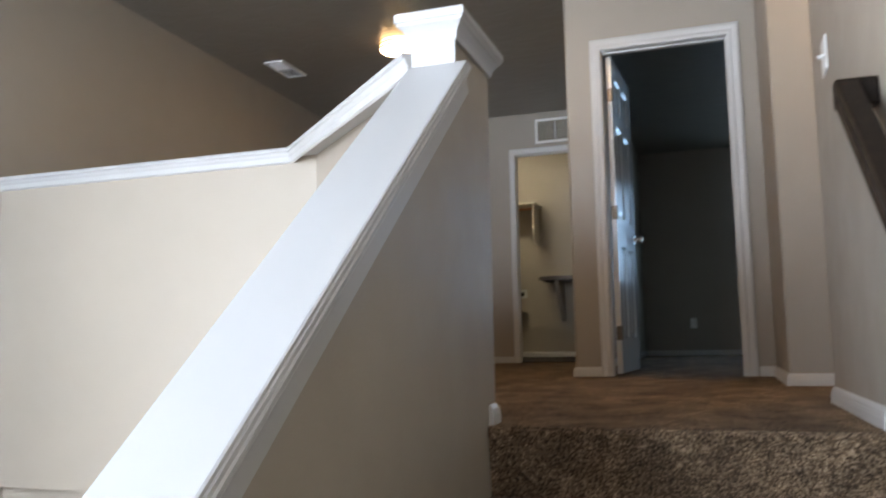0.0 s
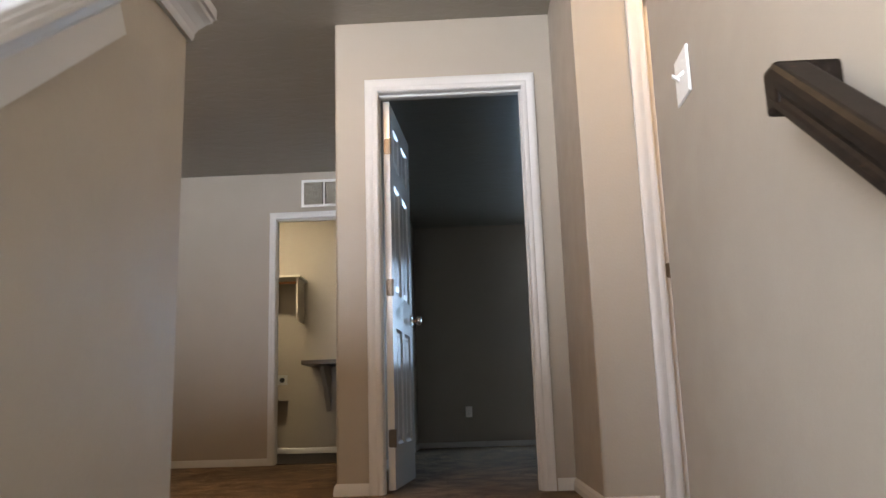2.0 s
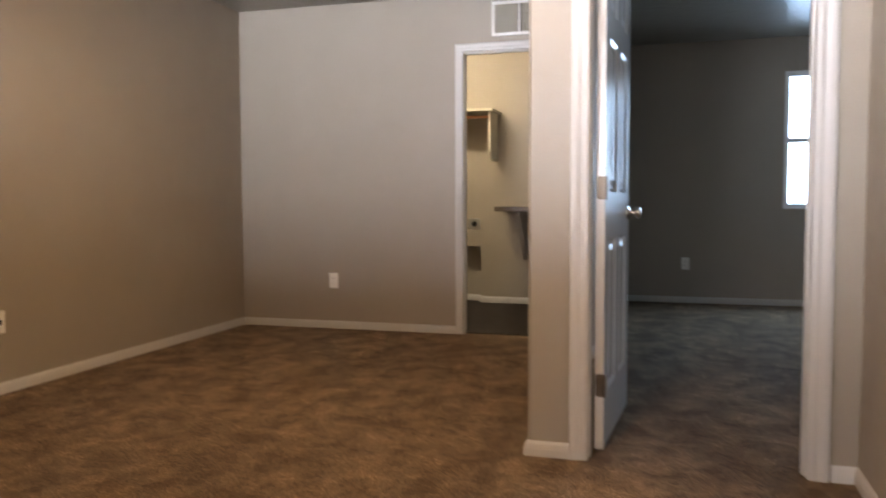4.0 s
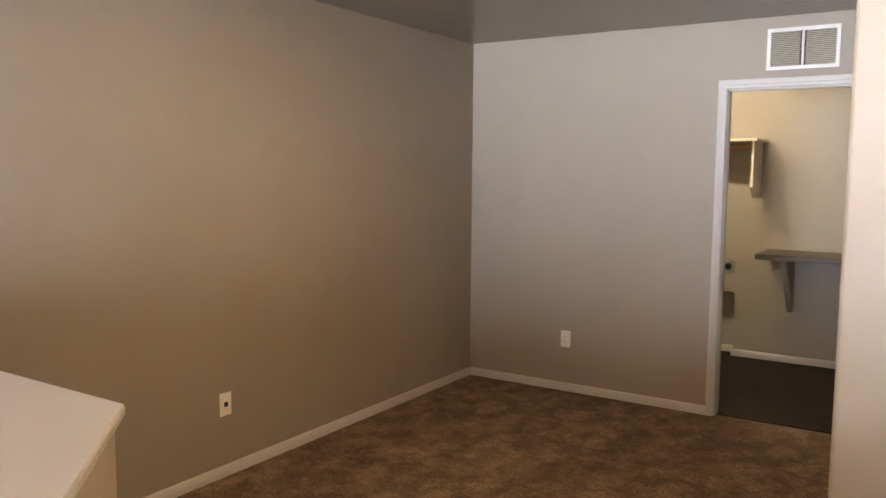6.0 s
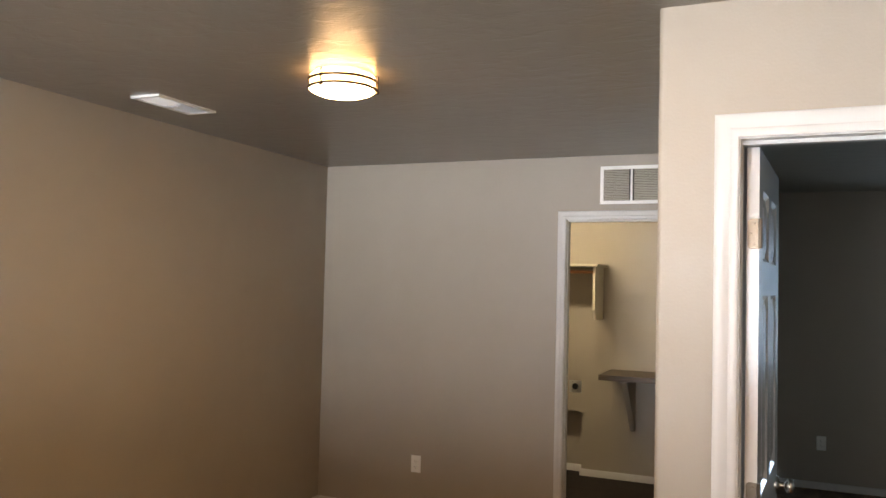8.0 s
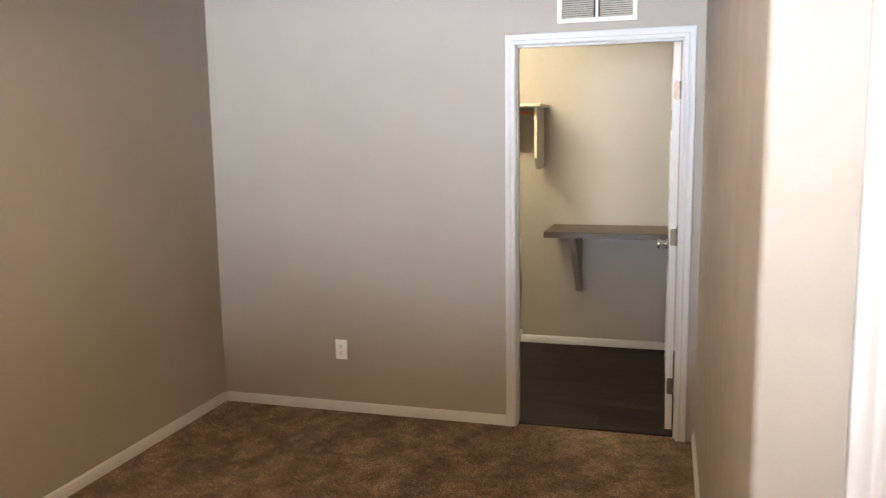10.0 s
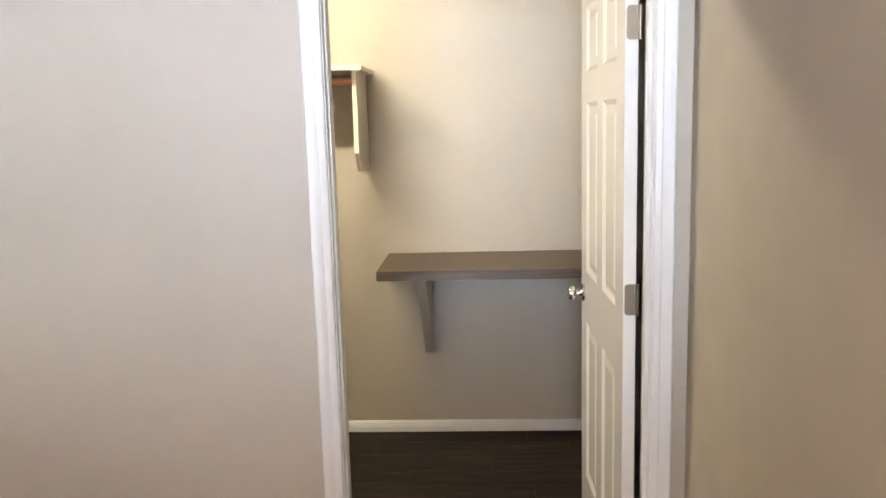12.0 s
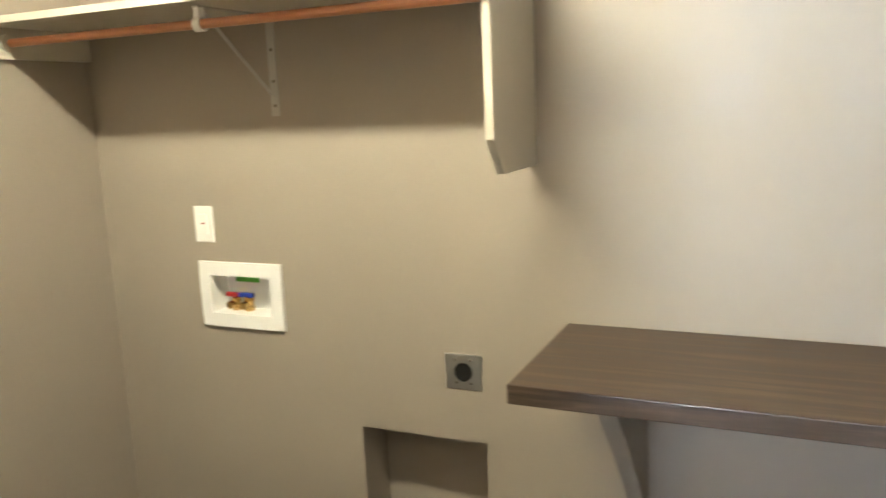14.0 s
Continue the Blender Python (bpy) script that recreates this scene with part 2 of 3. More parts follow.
def cut_wall(axis, u0, u1, w0, w1, z0, z1, holes=()):
    """A wall along x or y, with through openings (u0, u1, z0, z1)."""
    us = sorted({u0, u1, *(h[0] for h in holes), *(h[1] for h in holes)})
    zs = sorted({z0, z1, *(h[2] for h in holes), *(h[3] for h in holes)})

    def full(x, y, z):
        u = x if axis == "x" else y
        return not any(h[0] < u < h[1] and h[2] < z < h[3] for h in holes)

    return cells(us, [w0, w1], zs, full) if axis == "x" else cells([w0, w1], us, zs, full)


def round_corner(bm, spots, offset=0.016):
    """Bullnose the upright edges that stand at these spots."""
    es = [e for e in bm.edges if abs(e.verts[0].co.z - e.verts[1].co.z) > 0.2 and any(
        all(math.hypot(w.co.x - x, w.co.y - y) < 1e-3 for w in e.verts) for x, y in spots)]
    bmesh.ops.bevel(bm, geom=es, offset=offset, segments=5, affect="EDGES", profile=0.5)
    return bm


def prism(outline, lo, hi, axis="z"):
    """An outline pushed along an axis: (x, y) for z, (y, z) for x, (x, z) for y."""
    bm = bmesh.new()
    put = {"z": lambda a, b, h: (a, b, h), "x": lambda a, b, h: (h, a, b), "y": lambda a, b, h: (a, h, b)}[axis]
    bot = [bm.verts.new(put(a, b, lo)) for a, b in outline]
    top = [bm.verts.new(put(a, b, hi)) for a, b in outline]
    bm.faces.new(bot)
    bm.faces.new(top)
    for i in range(len(bot)):
        j = (i + 1) % len(bot)
        bm.faces.new((bot[i], bot[j], top[j], top[i]))
    return bm


def sweep(bm, path, profile, n):
    """A moulding: the profile (aside, out) along a path that lies in the plane with normal n, mitred at its corners."""
    path, n = [Vector(p) for p in path], Vector(n)
    rings = []
    for i, p in enumerate(path):
        d0 = (p - path[i - 1]).normalized() if i else None
        d1 = (path[i + 1] - p).normalized() if i + 1 < len(path) else None
        s0 = n.cross(d0) if d0 else n.cross(d1)
        s1 = n.cross(d1) if d1 else s0
        s = (s0 + s1).normalized()
        s = s / max(0.2, s.dot(s0))
        rings.append([bm.verts.new(p + s * a + n * b) for a, b in profile])
    for r, q in zip(rings, rings[1:]):
        for i in range(len(profile)):
            j = (i + 1) % len(profile)
            bm.faces.new((r[i], r[j], q[j], q[i]))
    bm.faces.new(rings[0])
    bm.faces.new(rings[-1])
    return bm


def lathe(profile, seg=24, m=None):
    """A turned shape about z from (radius, height) rows."""
    bm = bmesh.new()
    rings = []
    for r, h in profile:
        rings.append([bm.verts.new((r * math.cos(2 * math.pi * i / seg), r * math.sin(2 * math.pi * i / seg), h)) for i in range(seg)])
    for a, b in zip(rings, rings[1:]):
        for i in range(seg):
            j = (i + 1) % seg
            bm.faces.new((a[i], a[j], b[j], b[i]))
    bm.faces.new(rings[0])
    bm.faces.new(rings[-1])
    if m:
        bmesh.ops.transform(bm, matrix=m, verts=bm.verts)
    return bm


def rod(bm, a, b, r, seg=12):
    a, b = Vector(a), Vector(b)
    m = Matrix.Translation((a + b) / 2) @ (b - a).to_track_quat("Z", "Y").to_matrix().to_4x4()
    bmesh.ops.create_cone(bm, cap_ends=True, segments=seg, radius1=r, radius2=r, depth=(b - a).length, matrix=m)
    return bm


BASE = [(0, 0), (0.013, 0), (0.013, 0.028), (0.0115, 0.030), (0.0115, 0.037), (0.0095, 0.039), (0.0095, 0.045), (0.006, 0.051), (0.003, 0.056), (0, 0.057)]
CASING = [(0.004, 0), (0.004, 0.009), (0.009, 0.012), (0.027, 0.0135), (0.031, 0.0115), (0.037, 0.0125), (0.047, 0.0165), (0.055, 0.018), (0.070, 0.018), (0.075, 0.015), (0.075, 0)]
H = 2.44

# ---------------------------------------------------------------- the shell
structure("wall_west_lower", cut_wall("y", -9.3, -4.3, -0.06, 0.062, -2.9, H, [(-8.9, -6.4, -1.6, 0.8)]), wall_m, "greige painted stairwell wall")
structure("wall_west", prism([(-0.12, 0.115), (0, 0.115), (0, 0), (0.062, -4.3), (-0.06, -4.3), (-0.12, -4.3)], -2.9, H), wall_m, "greige painted drywall wall with light texture")
structure("wall_north", cut_wall("x", 0, 2.734, 0, 0.1, -0.02, H, [(1.787, 2.656, -0.02, 2.053)]), wall_m, "greige painted wall with laundry doorway")
structure("wall_center", round_corner(prism([(2.775, -2.62), (2.89, -2.62), (2.89, -1.6), (2.80, -1.5), (2.80, 2.3), (2.734, 2.3), (2.734, 0)], -0.02, H), [(2.775, -2.62)]), wall_m, "greige painted partition wall with rounded corner")
structure("wall_bedroom_south", cut_wall("x", 2.89, 6.3, -2.62, -2.505, -0.02, H, [(2.986, 3.773, -0.02, 2.058)]), wall_m, "greige painted wall with bedroom doorway")
structure("wall_bedroom_north", cut_wall("x", 2.734, 6.3, 2.3, 2.415, -0.02, H, [(4.20, 5.46, 0.89, 2.135)]), wall_m, "greige bedroom wall with a window")
structure("wall_bedroom_east", boxed(6.3, 6.42, -2.62, 2.415, -0.02, H), wall_m, "greige painted bedroom wall")
structure("wall_nook", boxed(3.919, 4.04, -3.385, -2.62, -0.02, H), wall_m, "greige painted return wall beside the bedroom door")
structure("wall_closet", round_corner(cut_wall("x", 3.919, 5.3, -3.5, -3.385, -0.02, H, [(4.195, 4.99, -0.02, 2.053)]), [(3.919, -3.5)]), wall_m,
          "greige painted wall with a closed sliding door")
structure("wall_stair_east", round_corner(prism([(3.990, -4.46), (4.075, -9.3), (4.190, -9.3), (4.105, -4.46)], -2.9, H), [(3.990, -4.46)]), wall_m, "greige painted stair wall with rounded end")
structure("wall_hall_south", boxed(4.105, 5.3, -4.575, -4.46, -0.02, H), wall_m, "greige painted hall wall")
structure("wall_hall_east", boxed(5.3, 5.42, -4.575, -2.62, -0.02, H), wall_m, "greige painted hall end wall")
structure("wall_south", cut_wall("x", 0, 4.06, -9.2, -9.1, -2.9, H, [(0.2, 2.4, -0.15, 2.25), (2.8, 3.8, 0.6, 1.8)]), wall_m, "greige stairwell wall with a window and an added light opening")
structure("wall_laundry_west", boxed(0.02, 0.138, 0.1, 1.759, -0.02, H), wall_m, "greige painted laundry wall")
structure("wall_laundry_east", boxed(2.692, 2.734, 0.1, 1.759, -0.02, H), wall_m, "greige painted laundry wall")
structure("wall_laundry_north", cells([0.02, 0.5655, 0.8035, 1.092, 1.498, 2.734], [1.759, 1.84, 1.905, 1.96], [-0.02, 0.0, 0.545, 0.8665, 0.9965, H],
          lambda x, y, z: not (1.092 < x < 1.498 and y < 1.905 and 0 < z < 0.545) and not (0.5655 < x < 0.8035 and y < 1.84 and 0.8665 < z < 0.9965)), wall_m, "greige laundry wall with a recessed dryer niche")
structure("ceiling", boxed(-0.12, 6.42, -9.3, 2.415, H, H + 0.1), ceil_m, "greige painted trowelled ceiling, colour darkened for shade")

structure("floor", prism([(0, 0.035), (0, -4.3), (1.84, -4.3), (2.84, -5.3), (2.98, -5.3), (2.98, -5.345), (4.01, -5.345), (4.01, -4.5), (5.32, -4.5), (5.32, -3.44),
          (3.98, -3.44), (3.98, -2.56), (6.32, -2.56), (6.32, 2.32), (2.83, 2.32), (2.83, -2.56), (2.79, -2.56), (2.79, 0.035)], -0.28, 0), carpet_m,
          "brown multi-tone cut pile carpet")
RISE, RUN, EDGE = 0.197, 0.2475, -5.36


def stairs():
    pts, r = [], 0.022
    for i in range(10):
        y, z = EDGE - RUN * i, -RISE * i
        for k in range(6):
            a = math.pi / 2 + math.pi * 0.75 * k / 5
            pts.append((y + 0.004 + r * math.cos(a), z - r + r * math.sin(a)))
        pts.append((y + 0.012, z - RISE))
    end = EDGE - RUN * 9
    pts += [(end, -RISE * 10), (-9.1, -RISE * 10), (-9.1, -2.2), (-5.33, -2.2), (-5.33, 0)]
    return prism(pts, 2.985, 4.07, "x")


structure("stairs", stairs(), carpet_m, "stair steps wrapped in brown cut pile carpet", True)
structure("floor_lower", boxed(0, 4.08, -9.1, -4.3, -2.95, -2.9), carpet_m, "carpeted lower floor below the stairwell")

# half walls round the stairwell
SLOPE = 0.80


def stair_half_wall():
    pts = [(-5.285, -2.9), (-5.285, 1.06), (-5.62, 1.06), (-5.62, 0.925), (-8.7, 0.925 - SLOPE * 3.08), (-8.7, -2.9)]
    return prism(pts, 2.87, 2.985, "x")


structure("half_wall_stair", stair_half_wall(), wall_m, "greige half wall sloping beside the stairs")
T22 = math.tan(math.radians(22.5))


def rail_band(out, inner, z0, z1, x_end):
    """A band round the stairwell between two offsets from its north line, bent once by 45 degrees."""
    a, b = 1.863, -4.235
    p, q = (a + T22 * out, b - out), (a + T22 * inner, b - inner)
    return [(0, p[1]), p, (x_end, p[1] - (x_end - p[0])), (x_end, q[1] - (x_end - q[0])), q, (0, q[1])], z0, z1


def half_wall_level():
    o, z0, z1 = rail_band(0.03, 0.15, -0.46, 1.09, 2.87)
    return prism(o, z0, z1)


structure("half_wall_landing", half_wall_level(), wall_m, "greige level half wall round the stairwell")
structure("wall_lower_north", boxed(0, 2.87, -4.30, -4.2, -2.9, -0.28), wall_m, "greige painted lower wall")


def landing_cap():
    bm = bmesh.new()
    prof = [(0.0, 1.112), (0.0, 1.124), (0.003, 1.13), (0.177, 1.13), (0.180, 1.124), (0.180, 1.112), (0.172, 1.108), (0.168, 1.096), (0.162, 1.088), (0.160, 1.066),
            (0.150, 1.06), (0.150, 1.09), (0.03, 1.09), (0.03, 1.06), (0.020, 1.066), (0.018, 1.088), (0.012, 1.096), (0.008, 1.108)]
    a, b = 1.863, -4.235
    # path runs from the post to the west wall, aside to the south
    path = [(2.862, b - (2.862 - a), 0), (a, b, 0), (0.0, b, 0)]
    return sweep(bm, path, prof, (0, 0, 1))


structure("trim_landing_cap", landing_cap(), capw_m, "white painted moulded cap on the half wall")


def slope_cap():
    bm = bmesh.new()
    prof = [(-0.084, -0.020), (-0.084, 0.006), (-0.080, 0.010), (0.078, 0.010), (0.082, 0.008), (0.083, 0.003), (0.086, 0.001), (0.087, -0.006), (0.090, -0.009), (0.090, -0.017), (0.085, -0.022),
            (0.078, -0.032), (0.070, -0.038), (0.0685, -0.080), (0.0585, -0.084), (0.0585, -0.03), (-0.0585, -0.03), (-0.0585, -0.084), (-0.0685, -0.080), (-0.070, -0.038)]
    d = Vector((0, -1, -SLOPE)).normalized()
    n = Vector((0, -SLOPE, 1)).normalized()
    top = Vector((2.939, -5.615, 0.971))
    return sweep(bm, [top, top + d * 3.9], prof, n)


structure("trim_stair_cap", slope_cap(), capw_m, "white painted sloping cap on the stair half wall")


def post_crown():
    bm = bmesh.new()
    x0, x1, y0, y1 = 2.865, 2.990, -5.625, -5.280
    prof = [(0.0, 1.046), (0.003, 1.046), (0.005, 1.052), (0.006, 1.060), (0.011, 1.071), (0.021, 1.084), (0.029, 1.092), (0.031, 1.098), (0.035, 1.101), (0.035, 1.121), (0.031, 1.126), (0.0, 1.126)]
    rings = []
    for a, z in prof:
        z -= 0.007
        rings.append([bm.verts.new(p) for p in ((x0 - a, y0 - a, z), (x1 + a, y0 - a, z), (x1 + a, y1 + a, z), (x0 - a, y1 + a, z))])
    for r, q in zip(rings, rings[1:]):
        for i in range(4):
            bm.faces.new((r[i], r[(i + 1) % 4], q[(i + 1) % 4], q[i]))
    bm.faces.new(rings[0])
    bm.faces.new(rings[-1])
    return bm


structure("trim_post_cap", post_crown(), capw_m, "white crown moulded cap on the stair post")
# painted front of the post above the sloping cap
structure("trim_post_face", boxed(2.8655, 2.9895, -5.6245, -5.6205, 0.93, 1.052), capw_m, "white painted face board of the stair post")

# baseboards, one run for each stretch
RUNS = {
    "west": [(0, 0, 0), (0.0617, -4.26, 0)],
    "north": [(1.750, 0, 0), (0.0135, 0, 0)],
    "center": [(2.857 + 0.076, -2.62, 0), (2.775, -2.62, 0), (2.734, -0.001, 0)],
    "nook": [(4.120, -3.5, 0), (3.919, -3.5, 0), (3.919, -2.62, 0), (3.832, -2.62, 0)],
    "stair_east": [(4.0049, -5.31, 0), (3.990, -4.46, 0), (4.3, -4.46, 0)],
    "bedroom_north": [(6.28, 2.3, 0), (2.80, 2.3, 0)],
    "bedroom_west": [(2.80, 2.286, 0), (2.80, -1.48, 0)],
    "laundry_south": [(0.15, 0.1, 0), (1.73, 0.1, 0)],
    "laundry_north_left": [(1.092, 1.905, 0), (1.092, 1.759, 0), (0.138, 1.759, 0), (0.138, 0.13, 0)],
    "laundry_niche": [(1.498, 1.905, 0), (1.1055, 1.905, 0)],
    "laundry_north": [(2.692, 0.13, 0), (2.692, 1.759, 0), (1.498, 1.759, 0), (1.498, 1.89, 0)],
    "half_wall": [(0.076, -4.265, 0), (1.875, -4.265, 0), (2.895, -5.285, 0), (2.985, -5.285, 0), (2.985, -5.355, 0)],
}
for k, p in RUNS.items():
    bm = bmesh.new()
    up = 0.0086 if "laundry" in k else 0.0
    sweep(bm, [(x, y, z + up) for x, y, z in p], BASE, (0, 0, 1))
    structure("baseboard_" + k, bm, trim_m, "white painted baseboard with a stepped top")


def doorway(name, x0, x1, z1, y_face, y_back, width):
    """Jamb lining, stops and a moulded casing of the given width, for a doorway in a wall along x."""
    e = thing("trim_" + name, Matrix.Translation((0, 0, 0)), "white painted door frame with moulded casing", "door frame", kind="structure")
    part("jamb", boxed(x0 - 0.018, x0, y_face, y_back, 0, z1), trim_m, e)
    part("jamb", boxed(x1, x1 + 0.018, y_face, y_back, 0, z1), trim_m, e)
    part("head", boxed(x0 - 0.018, x1 + 0.018, y_face, y_back, z1, z1 + 0.018), trim_m, e)
    ym = y_back - 0.042
    part("stop", boxed(x0, x0 + 0.005, ym - 0.032, ym, 0, z1 - 0.011), trim_m, e)
    part("stop", boxed(x1 - 0.011, x1, ym - 0.032, ym, 0, z1 - 0.011), trim_m, e)
    part("stop", boxed(x0, x1, ym - 0.032, ym, z1 - 0.011, z1), trim_m, e)
    k = width / 0.075
    part("casing", sweep(bmesh.new(), [(x1, y_face, 0), (x1, y_face, z1), (x0, y_face, z1), (x0, y_face, 0)], [(-a * k, b) for a, b in CASING], (0, -1, 0)), trim_m, e, "", True)
    return e


doorway("laundry_doorway", 1.805, 2.638, 2.035, 0, 0.1, 0.054)
doorway("bedroom_doorway", 3.004, 3.755, 2.040, -2.62, -2.505, 0.069)
doorway("closet_doorway", 4.213, 4.972, 2.035, -3.5, -3.385, 0.072)

# ---------------------------------------------------------------- doors


def panel_slab(w, h, t):
    """A six-panel door leaf: x along its width from the hinge, y through it, z up."""
    bm = bmesh.new()
    st, mid = 0.112, 0.10
    pw = (w - 2 * st - mid) / 2
    xs = [0, st, st + pw, st + pw + mid, w - st, w]
    zs = [0, 0.215, 0.805, 0.99, 1.585, 1.69, h - 0.115, h]
    for y, s in ((0, 1), (t, -1)):
        for i in range(5):
            for k in range(7):
                x0, x1, z0, z1 = xs[i], xs[i + 1], zs[k], zs[k + 1]
                if i in (1, 3) and k in (1, 3, 5):
                    loops = []
                    for inset, d in ((0, 0), (0.006, 0.004), (0.014, 0.0095), (0.024, 0.0095), (0.046, 0.003), (0.05, 0.003)):
                        yy = y + s * d
                        loops.append([bm.verts.new(p) for p in ((x0 + inset, yy, z0 + inset), (x1 - inset, yy, z0 + inset), (x1 - inset, yy, z1 - inset), (x0 + inset, yy, z1 - inset))])
                    for a, b in zip(loops, loops[1:]):
                        for j in range(4):
                            bm.faces.new((a[j], a[(j + 1) % 4], b[(j + 1) % 4], b[j]))
                    bm.faces.new(loops[-1])
                else:
                    bm.faces.new([bm.verts.new(p) for p in ((x0, y, z0), (x1, y, z0), (x1, y, z1), (x0, y, z1))])
    for k in range(7):
        for x in (0, w):
            bm.faces.new([bm.verts.new(p) for p in ((x, 0, zs[k]), (x, t, zs[k]), (x, t, zs[k + 1]), (x, 0, zs[k + 1]))])
    for i in range(5):
        for z in (0, h):
            bm.faces.new([bm.verts.new(p) for p in ((xs[i], 0, z), (xs[i + 1], 0, z), (xs[i + 1], t, z), (xs[i], t, z))])
    bmesh.ops.remove_doubles(bm, verts=bm.verts, dist=1e-5)
    return bm


KNOB = [(0.032, 0), (0.032, 0.004), (0.028, 0.009), (0.014, 0.012), (0.011, 0.018), (0.011, 0.030), (0.018, 0.034), (0.026, 0.041), (0.0275, 0.050), (0.024, 0.058), (0.014, 0.063), (0.003, 0.064)]


def hinged_door(name, label, m, w, knob_z=0.915, hinge_front=True, zs=(0.25, 1.06, 1.86)):
    d = thing(name, m, label, "door", kind="structure")
    t, h = 0.035, 2.02
    leaf = panel_slab(w, h, t)
    bmesh.ops.translate(leaf, vec=(0, 0, 0.012), verts=leaf.verts)
    part("leaf", leaf, door_m, d)
    for s in (1, -1):
        rot = Matrix.Rotation(radians(90 * s), 4, "X")
        part("knob", lathe(KNOB, 24, Matrix.Translation((w - 0.062, 0 if s > 0 else t, knob_z)) @ rot), chrome_m, d, "polished nickel door knob", True)
    part("latch_plate", boxed(w, w + 0.0015, 0.006, t - 0.006, knob_z - 0.028, knob_z + 0.028, bevel=0.0005), nickel_m, d, "satin nickel latch plate")
    for z in zs:
        bm = boxed(-0.0022, 0, 0.002, 0.031, z - 0.044, z + 0.044)
        es = [e for e in bm.edges if abs((e.verts[0].co - e.verts[1].co).x) > 1e-3 and e.verts[0].co.y > 0.02]
        bmesh.ops.bevel(bm, geom=es, offset=0.010, segments=4, affect="EDGES", profile=0.5)
        hg = part("hinge", bm, nickel_m, d, "satin nickel hinge leaf")
        bm = bmesh.new()
        rod(bm, (-0.004, -0.004 if hinge_front else t + 0.004, z - 0.044), (-0.004, -0.004 if hinge_front else t + 0.004, z + 0.044), 0.0055)
        part("hinge_pin", bm, nickel_m, hg)
        for dz in (-0.03, 0.0, 0.03):
            part("screw", lathe([(0.0038, 0), (0.003, 0.0012)], 10, Matrix.Translation((-0.0022, 0.012 + 0.01 * (dz == 0), z + dz)) @ Matrix.Rotation(radians(-90), 4, "Y")), nickel_m, hg)
    return d


# bedroom leaf swings into the bedroom, laundry leaf into the laundry
hinged_door("door_1", "white six-panel door standing open into the bedroom", pose(3.050, -2.515, 0, 0, 0, 86.9), 0.735, zs=(0.26, 1.017, 1.778))
hinged_door("door_2", "white six-panel door standing open into the laundry room", pose(2.620, 0.118, 0, 0, 0, 91.5), 0.762, zs=(0.25, 1.045, 1.79))


def sliding_door():
    d = thing("door_3", pose(4.2, -3.455, 0), "closed white six-panel sliding door with round finger pull", "door", kind="structure")
    leaf = panel_slab(0.785, 2.02, 0.035)
    bmesh.ops.translate(leaf, vec=(-0.01, 0, 0.012), verts=leaf.verts)
    part("leaf", leaf, door_m, d)
    part("finger_pull", lathe([(0.031, 0), (0.031, 0.002), (0.027, 0.003), (0.025, 0.0015), (0.023, -0.008), (0.012, -0.0095), (0.001, -0.0095)], 28,
                Matrix.Translation((0.042, -0.0005, 0.896)) @ Matrix.Rotation(radians(90), 4, "X")), nickel_m, d, "round satin nickel finger pull", True)


sliding_door()

# ---------------------------------------------------------------- windows


def window(name, label, x0, x1, y, depth, z0, z1, lights):
    w = thing(name, Matrix.Translation((0, 0, 0)), label, "window", kind="structure")
    f = 0.045
    part("window_frame", cells([x0, x0 + f, x1 - f, x1], [y, y + depth], [z0, z0 + f, z1 - f, z1], lambda a, b, c: not (x0 + f < a < x1 - f and z0 + f < c < z1 - f)), sash_m, w)
    step = (x1 - x0 - 2 * f) / lights
    for i in range(lights):
        a = x0 + f + i * step
        part("pane", boxed(a, a + step, y + depth * 0.45, y + depth * 0.55, z0 + f, z1 - f), glass_m, w).visible_shadow = False
        if i:
            part("mullion", boxed(a - 0.03, a + 0.03, y + 0.004, y + depth - 0.004, z0 + f, z1 - f), sash_m, w)
    zm = (z0 + z1) / 2
    part("meeting_rail", boxed(x0 + f, x1 - f, y + 0.008, y + depth * 0.4, zm - 0.02, zm + 0.02), sash_m, w)
    return w


window("window_1", "bright white-framed bedroom window", 4.20, 5.46, 2.35, 0.06, 0.89, 2.135, 1)
window("window_2", "broad white-framed stairwell window", 0.2, 2.4, -9.18, 0.06, -0.15, 2.25, 2)
window("fill_window_stairs", "unseen white-framed window added for light above the stairs", 2.8, 3.8, -9.18, 0.06, 0.6, 1.8, 1)


# unseen opening, added for the west fill light
def side_fill_window():
    w = thing("window_3", Matrix.Translation((0, 0, 0)), "unseen white-framed side window added to light the stairwell", "window", kind="structure")
    f, y0, y1, z0, z1 = 0.045, -8.9, -6.4, -1.6, 0.8
    part("window_frame", cells([-0.03, 0.03], [y0, y0 + f, y1 - f, y1], [z0, z0 + f, z1 - f, z1], lambda a, b, c: not (y0 + f < b < y1 - f and z0 + f < c < z1 - f)), sash_m, w)
    part("pane", boxed(-0.003, 0.003, y0 + f, y1 - f, z0 + f, z1 - f), glass_m, w).visible_shadow = False


side_fill_window()


# ---------------------------------------------------------------- lamps


